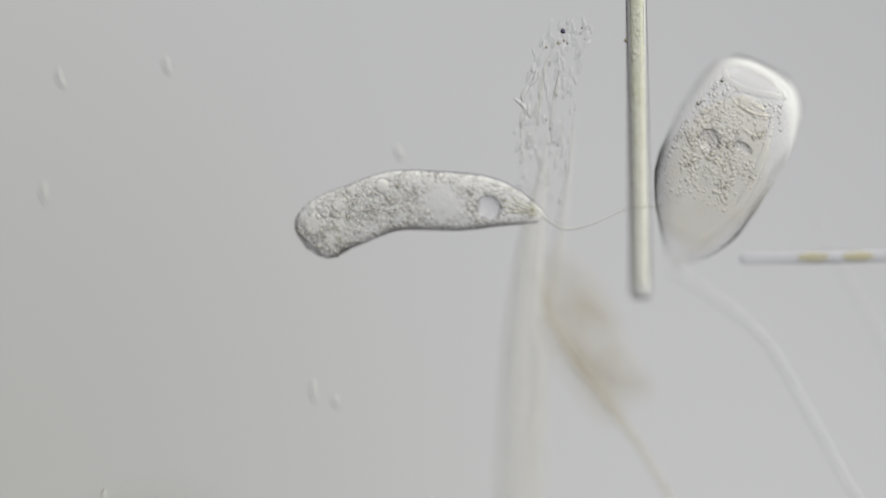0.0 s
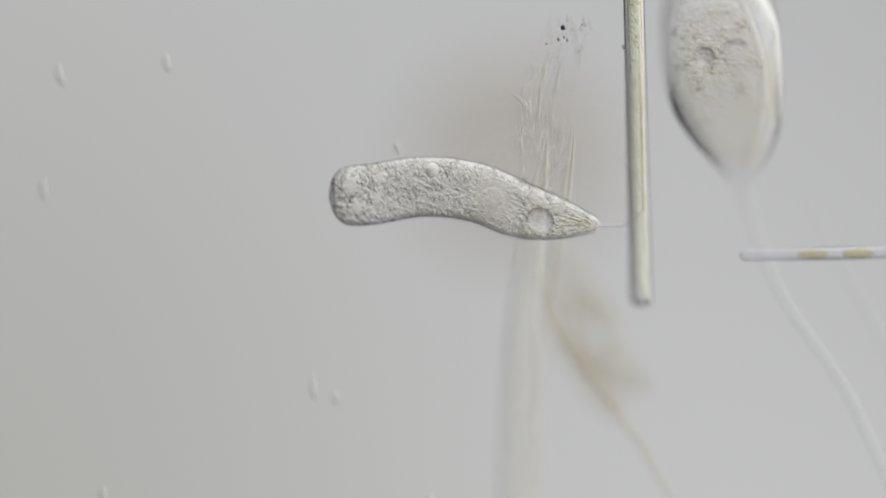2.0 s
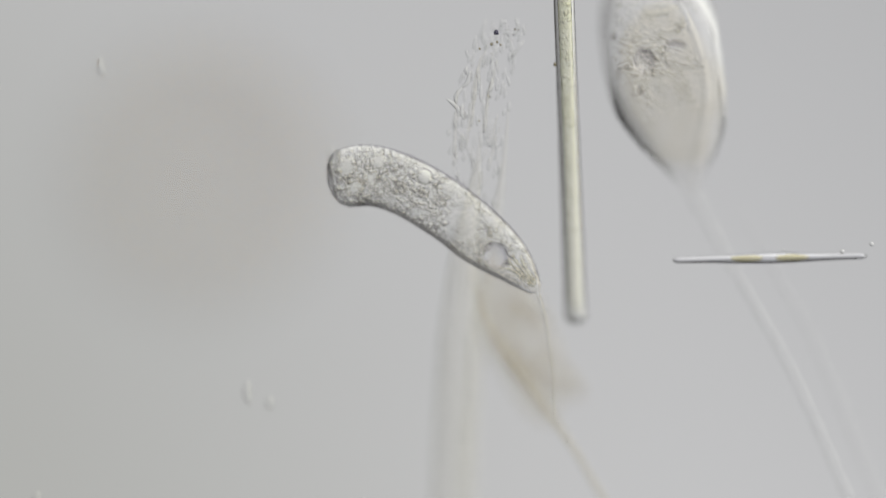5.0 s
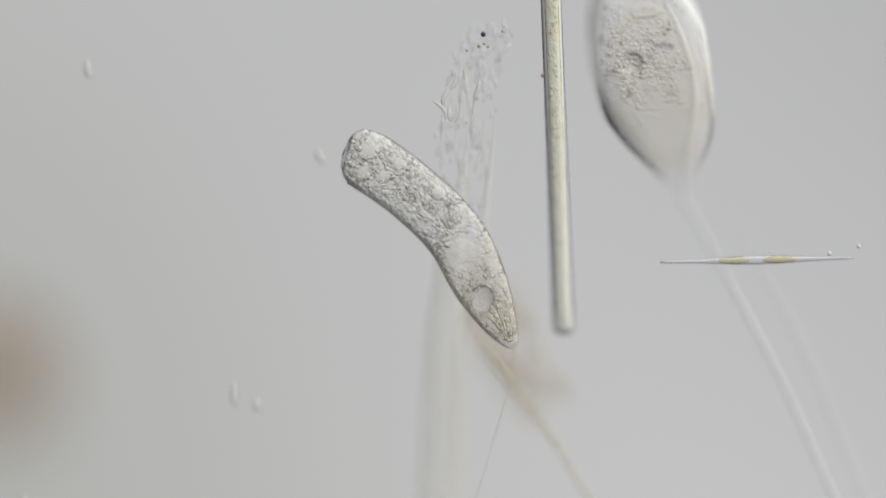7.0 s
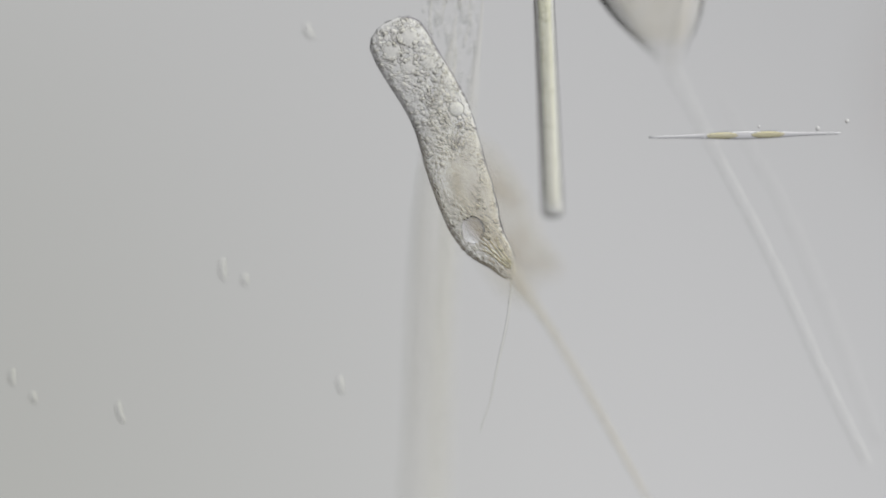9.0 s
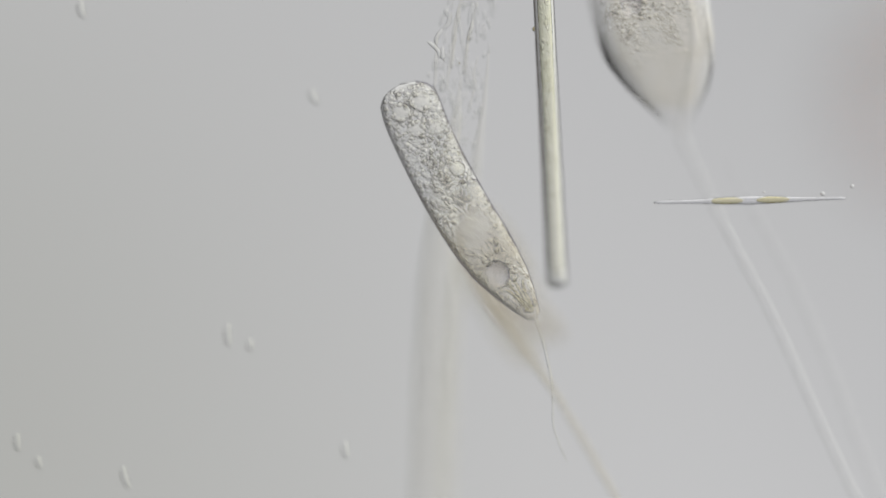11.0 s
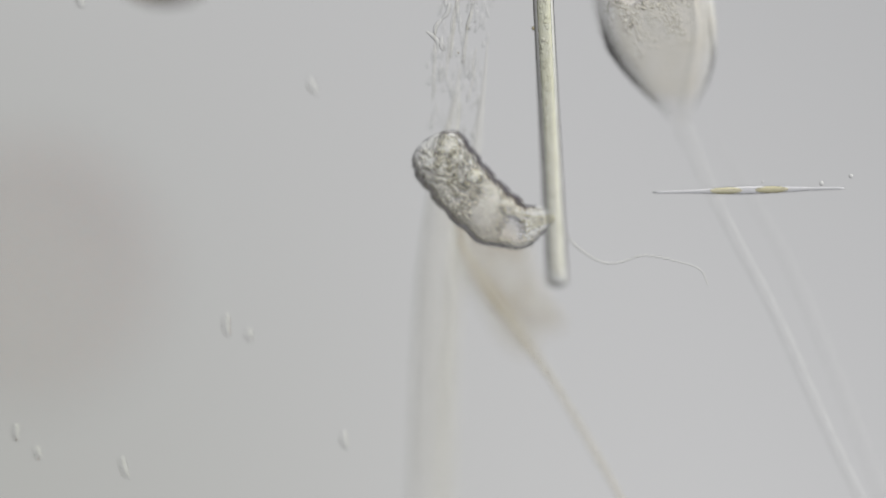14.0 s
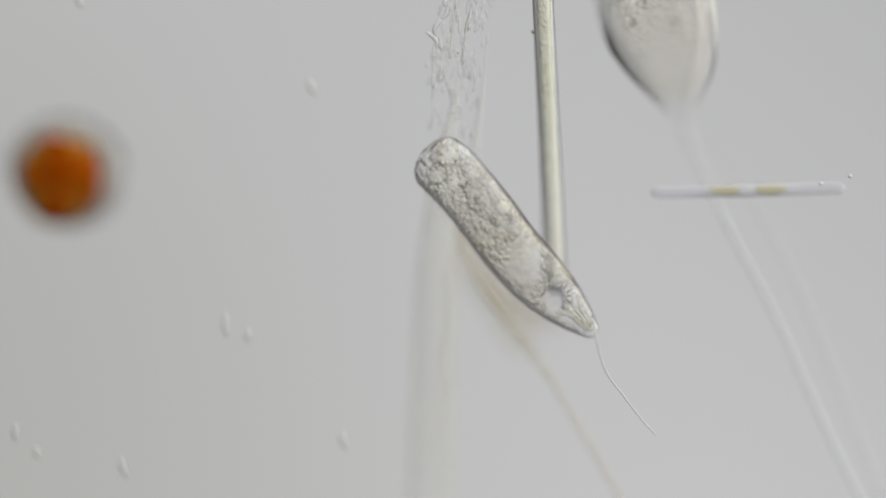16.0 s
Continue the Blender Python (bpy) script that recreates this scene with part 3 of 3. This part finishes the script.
# ---- small drifting bacteria and beads ----
def build_crescents():
    shapes = []
    for k in range(3):
        bm = bmesh.new()
        n = 12
        h = (20, 15, 10)[k]
        line = [((7.5 * math.cos(a) - 4.5) * -U, h * math.sin(a) * U, 0) for a in np.linspace(-1.35, 1.35, n)]
        tube(bm, line, [(2.0 + 5.0 * math.sin(math.pi * (j + 0.5) / n)) * U for j in range(n)], 12)
        me = bpy.data.meshes.new("curved_bacterium")
        bm.to_mesh(me)
        bm.free()
        for p in me.polygons:
            p.use_smooth = True
        me.materials.append(DRIFTER)
        shapes.append(me)
    for x, y, z, turn, k in ((107, 138, -0.095, 18, 0), (78, 342, -0.105, 5, 0), (557, 694, -0.1, 2, 0), (709, 270, -0.13, 25, 1), (297, 116, -0.09, 10, 1),
                             (375, 946, -0.085, 15, 0), (184, 884, -0.08, 0, 1), (597, 712, -0.115, 0, 2), (222, 920, -0.1, 10, 2), (766, 898, -0.11, 5, 1)):
        o = new("curved_bacterium", shapes[k])
        o.location, o.rotation_euler = at(x, y, z), (0, 0, radians(turn))
        tagged(o, "tiny colourless crescent-shaped bacterium drifting in the water", "bacterium", "drifting bacteria")
    for x, y, r in ((1609, 443, 4.2), (1661, 430, 4.0), (1505, 440, 2.5)):
        bm = bmesh.new()
        ellipsoid(bm, (0, 0, 0), (r * U, r * U, r * U), 0, 3, 0.05)
        o = part("coccus", bm, GRANULE)
        o.location = at(x, y, 0.0)
        tagged(o, "tiny round colourless bead beside the needle diatom", "bacterium", "beads by the diatom")


build_crescents()


# ---- two swimming pigmented algae ----
def build_alga(material, label, radius, seed):
    a = empty("swimming_alga")
    tagged(a, label, "alga")
    rnd = random.Random(seed)
    bm = bmesh.new()
    ellipsoid(bm, (0, 0, 0), (radius * U, radius * 1.02 * U, radius * 0.8 * U), 0.3, 4, 0.06)
    part("cell_wall", bm, CELL_WALL, a, "pale clear outer wall")
    bm = bmesh.new()
    ellipsoid(bm, (-0.13 * radius * U, 0.02 * radius * U, 0), (radius * 0.82 * U, radius * 0.72 * U, radius * 0.5 * U), 0.5, 4, 0.2)
    part("pigment_body", bm, material, a, "dense pigmented cell content")
    for x, y, r in ((-0.62, -0.2, 0.25), (0.2, 0.35, 0.24), (-0.4, 0.42, 0.2), (0.28, -0.3, 0.22), (-0.1, -0.5, 0.2), (-0.1, 0.05, 0.26)):
        bm = bmesh.new()
        ellipsoid(bm, (x * radius * U, y * radius * U, rnd.uniform(0.2, 0.5) * radius * U), (r * radius * U, r * 1.2 * radius * U, r * 0.8 * radius * U), rnd.uniform(0, 3), 3, 0.3)
        part("pigment_lobe", bm, material, a)
    return a


orange_alga = build_alga(ORANGE, "round orange-brown swimming alga, far out of focus", 100, 1)
yellow_alga = build_alga(YELLOW, "round golden-yellow swimming alga with a clear wall", 108, 2)


# ---- what moves ----
# middle line of the gliding cell from tail to tip, by seconds, as it shows in the field of view
CELL = {}
TIP = {}


def bend(t, roll, *xy):
    CELL[t] = (roll, [(xy[k], xy[k + 1]) for k in range(0, len(xy), 2)])


def lash(t, *xy):
    TIP[t] = [(xy[k], xy[k + 1]) for k in range(0, len(xy), 2)]


def cell_lines():
    bend(0.0, 0, 543, 440, 580, 402, 628, 380, 700, 356, 800, 357, 880, 361, 961, 383)
    bend(0.5, 0, 525, 402, 570, 385, 620, 366, 700, 354, 800, 354, 880, 363, 962, 398)
    bend(1.0, 0, 545, 350, 630, 344, 720, 343, 810, 343, 900, 350, 960, 370, 1022, 385)
    bend(1.5, 0, 558, 352, 650, 348, 740, 344, 830, 339, 900, 356, 970, 374, 1050, 380)
    bend(2.0, 0, 582, 350, 660, 344, 750, 331, 840, 341, 920, 372, 990, 388, 1062, 400)
    bend(2.5, 0, 608, 342, 680, 336, 760, 329, 850, 344, 930, 367, 1000, 377, 1084, 383)
    bend(3.0, 0, 601, 335, 680, 328, 760, 333, 850, 350, 930, 365, 1010, 372, 1097, 373)
    bend(3.5, 0, 587, 322, 670, 320, 750, 333, 840, 349, 920, 381, 1000, 397, 1090, 398)
    bend(4.0, 0, 560, 325, 640, 322, 715, 333, 790, 370, 860, 408, 930, 438, 1005, 464)
    bend(4.2, 0, 570, 328, 640, 319, 715, 330, 790, 368, 860, 408, 925, 440, 986, 478)
    bend(5.2, 0, 580, 322, 648, 309, 714, 328, 785, 370, 845, 420, 900, 470, 946, 522)
    bend(6.3, 0, 587, 310, 650, 303, 712, 323, 780, 368, 836, 432, 878, 497, 906, 556)
    bend(6.6, 0, 580, 308, 645, 302, 715, 336, 790, 388, 845, 463, 880, 527, 906, 580)
    bend(7.0, 0, 606, 272, 655, 288, 735, 346, 805, 417, 851, 505, 882, 567, 911, 616)
    bend(7.5, 0, 650, 240, 700, 288, 765, 352, 812, 428, 833, 525, 858, 598, 888, 652)
    bend(8.0, 0, 665, 112, 712, 168, 773, 245, 796, 325, 812, 420, 842, 497, 876, 555)
    bend(8.2, 0, 678, 72, 722, 132, 778, 212, 794, 315, 816, 422, 845, 487, 871, 530)
    bend(9.2, 0, 686, 40, 724, 110, 778, 210, 815, 312, 855, 408, 895, 455, 920, 490)
    bend(10.3, 0, 692, 20, 727, 102, 779, 216, 841, 315, 906, 396, 958, 445)
    bend(10.5, 0, 697, 32, 734, 112, 783, 212, 842, 312, 902, 389, 958, 449)
    bend(11.0, 0, 712, 148, 745, 236, 797, 340, 856, 436, 908, 508, 948, 565)
    bend(11.5, 0, 711, 145, 747, 230, 806, 343, 866, 445, 918, 512, 958, 560)
    bend(12.0, 0, 714, 145, 750, 226, 815, 343, 879, 439, 938, 506, 985, 553)
    bend(12.5, 0, 722, 170, 755, 239, 816, 348, 885, 441, 955, 509, 1017, 559)
    bend(12.8, 0, 733, 195, 772, 272, 835, 386, 893, 468, 955, 522, 993, 548)
    bend(13.1, 0, 737, 215, 776, 290, 816, 372, 860, 437, 918, 490, 965, 508)
    bend(13.3, 2, 742, 225, 776, 300, 818, 370, 857, 427, 898, 465, 945, 478)
    bend(13.5, 4, 748, 232, 788, 300, 835, 362, 870, 412, 900, 440, 945, 445)
    bend(13.8, 5, 757, 245, 796, 304, 838, 362, 876, 402, 910, 416, 950, 398)
    bend(14.1, 5, 755, 247, 796, 301, 842, 351, 888, 386, 935, 396, 990, 382)
    bend(14.5, 4, 756, 238, 800, 297, 848, 354, 890, 404, 945, 429, 1022, 423)
    bend(15.0, 0, 758, 238, 799, 300, 848, 368, 898, 434, 958, 480, 1048, 514)
    bend(15.5, -8, 742, 262, 792, 308, 842, 374, 893, 442, 952, 505, 1040, 560)
    bend(16.0, -10, 750, 266, 802, 312, 852, 370, 907, 443, 967, 508, 1055, 594)
    lash(0.0, 961, 383, 1000, 405, 1050, 395, 1110, 370, 1180, 362)
    lash(0.5, 962, 398, 1010, 402, 1070, 408, 1130, 405, 1200, 398)
    lash(1.0, 1022, 385, 1050, 386, 1092, 399, 1140, 408, 1220, 400)
    lash(1.5, 1050, 380, 1095, 371, 1150, 360, 1210, 350, 1270, 345)
    lash(2.0, 1062, 400, 1105, 396, 1140, 360, 1120, 305, 1072, 258)
    lash(2.5, 1084, 383, 1110, 380, 1150, 370, 1200, 350, 1250, 330)
    lash(3.0, 1097, 373, 1140, 377, 1180, 380, 1230, 370, 1280, 350)
    lash(3.5, 1090, 398, 1140, 406, 1190, 402, 1235, 380, 1252, 345, 1280, 310)
    lash(4.0, 1005, 464, 1035, 497, 1080, 520, 1140, 538, 1228, 568)
    lash(4.2, 986, 478, 1010, 512, 1060, 562, 1105, 605, 1152, 652)
    lash(5.2, 946, 522, 955, 570, 960, 630, 965, 690, 970, 750)
    lash(6.3, 906, 556, 902, 620, 892, 680, 884, 740, 870, 830)
    lash(6.6, 906, 580, 904, 640, 892, 700, 880, 760, 862, 850)
    lash(7.0, 911, 616, 901, 690, 877, 770, 852, 850, 838, 890)
    lash(7.5, 888, 652, 894, 720, 880, 790, 862, 850, 850, 900)
    lash(8.0, 876, 555, 864, 620, 848, 680, 832, 750, 800, 830)
    lash(8.2, 871, 530, 852, 610, 832, 690, 815, 760, 790, 830)
    lash(9.2, 920, 490, 915, 560, 900, 630, 885, 690, 865, 760)
    lash(10.3, 958, 445, 970, 500, 962, 560, 932, 625, 898, 680, 885, 750)
    lash(10.5, 958, 449, 968, 500, 945, 570, 916, 640, 898, 700, 872, 750)
    lash(11.0, 948, 565, 965, 620, 978, 690, 980, 755, 1002, 815)
    lash(11.5, 958, 560, 995, 610, 1030, 655, 1062, 706, 1085, 720)
    lash(12.0, 985, 553, 1030, 605, 1075, 655, 1120, 702, 1150, 770)
    lash(12.5, 1017, 559, 1065, 615, 1110, 670, 1153, 715, 1160, 765)
    lash(12.8, 993, 548, 985, 600, 1000, 650, 1040, 690, 1075, 740)
    lash(13.1, 965, 508, 966, 590, 985, 640, 1015, 690, 1045, 770)
    lash(13.3, 945, 478, 965, 540, 998, 570, 1050, 578, 1120, 570)
    lash(13.5, 945, 445, 985, 428, 1030, 436, 1068, 470, 1075, 502)
    lash(13.8, 950, 398, 1005, 430, 1070, 437, 1140, 445, 1200, 470, 1232, 511)
    lash(14.1, 990, 375, 1012, 420, 1055, 476, 1090, 488, 1150, 471, 1200, 465, 1245, 476, 1260, 505)
    lash(14.5, 1020, 423, 1046, 500, 1056, 615, 1085, 665, 1160, 745)
    lash(15.0, 1048, 514, 1065, 590, 1090, 660, 1091, 740, 1078, 782)
    lash(15.5, 1040, 560, 1070, 630, 1101, 690, 1120, 745, 1128, 790)
    lash(16.0, 1055, 594, 1072, 655, 1105, 702, 1130, 735, 1160, 770)


def chain(points, count, full=0.0):
    """Middles and headings of count links along a line. With a full length given, the tail and the front keep theirs and the middle takes up what is lacking."""
    line, length = smooth_line(points, 241)
    share = np.linspace(0, 1, 241)
    size = np.ones(count)
    if full and length < full:
        middle = (np.arange(count) + 0.5) / count
        soft = np.clip((middle - 0.0) / 0.10, 0, 1) * np.interp(middle, (0.5, 0.78), (1.0, 0.65))
        size -= soft * min(0.66, (1 - length / full) * count / soft.sum())
    marks = np.concatenate([[0], np.cumsum(size)]) / size.sum()

    def along(u):
        return np.array([np.interp(u, share, line[:, 0]), np.interp(u, share, line[:, 1])])

    mids = [along((marks[k] + marks[k + 1]) / 2) for k in range(count)]
    ways = [along(marks[k + 1]) - along(marks[k]) for k in range(count)]
    return mids, [math.degrees(math.atan2(-w[1], w[0])) for w in ways], length


def motions():
    cell_lines()
    times = sorted(CELL)
    root, rows, tips = [], [[] for _ in cell_rings], [[] for _ in cell_links]
    for t in times:
        roll, pts = CELL[t]
        mids, heads, length = chain(pts, RINGS, BODY)
        drawn = max(0.0, 1 - length / BODY - 0.06)
        creased = drawn * drawn
        centre = field(t, *mids[RINGS // 2])
        root.append((t, Matrix.Translation(centre + Vector((0, 0, SUNK - 0.09 * drawn)))))
        for k, (m, h) in enumerate(zip(mids, heads)):
            p = field(t, *m) - centre
            turn = float(np.interp(k / RINGS, (0, 0.12, 0.3, 0.7, 0.9, 1), (0.15, 0.3, 1, 1, 0.5, 0.3)))
            wobble = 24 * U * creased * math.sin(k * 0.85 + 2)
            wrinkle = 60 * creased * math.sin(k * 1.9) * math.sin(k * 0.53 + 1)
            rows[k].append((t, pose(p.x + wobble * math.sin(radians(h)), p.y - wobble * math.cos(radians(h)), p.z, roll * turn + wrinkle, 0.35 * wrinkle, h)))
        mids, heads, _ = chain(TIP[t], LINKS)
        for k, (m, h) in enumerate(zip(mids, heads)):
            p = field(t, *m) - centre
            tips[k].append((t, pose(p.x, p.y, 0.09 * k / LINKS, 0, 0, h)))
    walk(cell, root)
    for ob, r in zip(cell_rings, rows):
        walk(ob, r)
    for ob, r in zip(cell_links, tips):
        walk(ob, r)

    # the filament slides slowly along itself: its end on the slide, and its lean
    walk(filament, [(t, Matrix.Translation(at(x, y, -0.19)) @ pose(0, 0, 0, 16, 0, lean)) for t, x, y, lean in (
        (0, 1135, 530, 1.0), (0.5, 1131, 534, 1.0), (1.0, 1132, 538, 1.1), (1.5, 1138, 543, 1.3), (2.5, 1133, 552, 1.6), (3.5, 1136, 563, 2.0),
        (4.2, 1137, 566, 2.1), (7.0, 1139, 586, 2.2), (8.2, 1140, 597, 2.3), (10.3, 1141, 605, 2.7), (11, 1140, 609, 2.8), (13, 1142, 620, 2.9),
        (14.5, 1142, 628, 2.9), (16, 1141, 632, 2.7))])

    # the ciliate swings upright on its stalk: foot of the bell on the slide, lean to the left
    swing = ((0, 1192, 474, -24), (0.3, 1202, 468, -22), (0.5, 1213, 458, -19.5), (0.6, 1213, 402, -13), (0.7, 1245, 386, -3), (0.8, 1264, 373, 3), (1.0, 1273, 362.333, 6.42), (1.5, 1299, 348.167, 9.16), (2.0, 1319, 344, 10.7),
             (2.5, 1330, 338, 11.2), (3.0, 1335, 336, 12.4), (3.5, 1340, 335, 12.9), (4.2, 1343, 336, 13.4), (7.0, 1350, 336, 14.9), (8.2, 1352, 336, 14.9),
             (10.3, 1358, 338, 14.9), (11, 1361, 338, 14.9), (13, 1363, 339, 14.9), (14.5, 1366, 339, 13.9), (16, 1368, 337, 13.9))
    foot = [(t, Matrix.Translation(at(x, y, SINK + 0.08 * max(0.0, 1 - t))) @ pose(0, 0, 0, 18 + 4 * max(0.0, 1 - t), 0, lean - 1.3 * min(1.0, t))) for t, x, y, lean in swing]
    walk(ciliate, foot)
    held = [[] for _ in ciliate_links]
    for (t, x, y, lean), (_, stand) in zip(swing, foot):
        ends = [(x, y), (1345 + (1436 - 1345) * min(1, max(0, (t - 0.5) / 4)), 590 + (496 - 590) * min(1, t / 2.5)),
                (1440 + 90 * min(1, t / 3), 742 - 66 * min(1, t / 3)), (1535 + 87 * min(1, t / 3), 900 - 20 * min(1, t / 3)), (1700, 1040)]
        mids, heads, _ = chain(ends, STALKS)
        back = stand.inverted()
        for j, (m, h) in enumerate(zip(mids, heads)):
            q = at(m[0], m[1], SINK + 0.12 * min(1.0, j / 3))
            held[j].append((t, back @ Matrix.Translation(q) @ pose(0, 0, 0, 0, 0, h)))
    for ob, r in zip(ciliate_links, held):
        walk(ob, r)

    # the diatom rolls about its length: a needle face on, an oblong from the side
    walk(diatom, [(t, Matrix.Translation(at(1481, 455, z)) @ pose(0, 0, 0, 0, 0, 1.3) @ pose(0, 0, 0, roll)) for t, z, roll in (
        (0, -0.09, 75), (0.5, -0.09, 75), (1.0, -0.045, 5), (1.5, -0.045, 5), (2.0, -0.06, 70), (2.6, -0.06, 70), (3.0, -0.045, 4), (3.5, -0.04, 0), (4.2, -0.04, 0),
        (6.3, -0.06, 75), (6.6, -0.06, 70), (7.0, -0.04, 3), (7.4, -0.035, 0), (15.0, -0.035, 0), (15.2, -0.04, 30), (15.4, -0.06, 70), (16, -0.09, 76))])

    # the algae swim in and out of the depth
    walk(yellow_alga, [(t, Matrix.Translation(field(t, x, y, z)) @ pose(0, 0, 0, 0, 0, turn)) for t, x, y, z, turn in (
        (0, 250, 1150, -3.6, 0), (0.7, 430, 900, -3.6, 20), (1.1, 500, 760, -3.6, 40), (1.3, 640, 690, -3.6, 50), (1.5, 700, 590, -3.6, 60), (1.7, 760, 420, -3.6, 70),
        (1.9, 850, 300, -3.6, 80), (2.1, 970, 250, -3.6, 90), (2.3, 1005, 210, -3.7, 100), (2.5, 1030, 130, -3.9, 105), (2.7, 1050, -40, -4.4, 110), (3.0, 980, -200, -5.2, 120), (3.3, 860, -60, -5.8, 130),
        (3.6, 760, 100, -5.8, 140), (4.1, 580, 110, -5.8, 150), (4.2, 540, 120, -5.8, 150), (5.3, 220, 420, -4.4, 180), (6.3, 40, 790, -3.4, 200), (6.6, 50, 740, -3.4, 205),
        (7.0, -80, 690, -2.8, 210), (7.4, -230, 680, -3.4, 210), (8.2, -330, 500, -1.6, 200), (10.3, -330, 100, -2.0, 150), (12.4, -200, -400, -1.6, 90),
        (13.4, 330, -420, -0.9, 60), (14.0, 282, -105, -0.45, 30), (14.2, 205, -55, -0.4, 20), (14.4, 118, 32, -0.54, 5), (14.5, 76, 80, -0.54, 0),
        (14.6, 32, 128, -0.54, -5), (14.8, -15, 230, -0.4, -10), (15.0, -75, 345, -0.4, -15), (15.2, -130, 470, -0.5, -20), (16.0, -360, 800, -0.8, -40))])
    walk(orange_alga, [(t, Matrix.Translation(field(t, x, y, z)) @ pose(0, 0, 0, 0, 0, turn)) for t, x, y, z, turn in (
        (0, 2100, -300, -4.9, 0), (4.2, 2100, -200, -4.9, 0), (8.2, 1900, 100, -4.9, 30), (10.3, 1860, 200, -4.4, 60), (11.0, 1730, 160, -4.2, 80), (11.5, 1800, 100, -4.4, 90),
        (12.0, 1500, -600, -4.6, 90), (12.5, 500, -560, -4.2, 90), (13.0, 60, -160, -4.9, 70),
        (13.4, 30, 270, -4.9, 60), (13.7, -30, 420, -4.9, 50), (14.0, -20, 480, -4.9, 40), (14.3, -60, 440, -4.9, 30), (14.6, -100, 450, -4.9, 25), (14.9, -30, 580, -3.0, 20),
        (15.2, 120, 560, -2.4, 15), (15.4, 180, 400, -2.4, 30), (15.5, 174, 325, -2.1, 36), (15.7, 95, 308, -1.0, 45), (15.9, 92, 300, -0.52, 52), (16.0, 108, 302, -0.54, 55))])


motions()
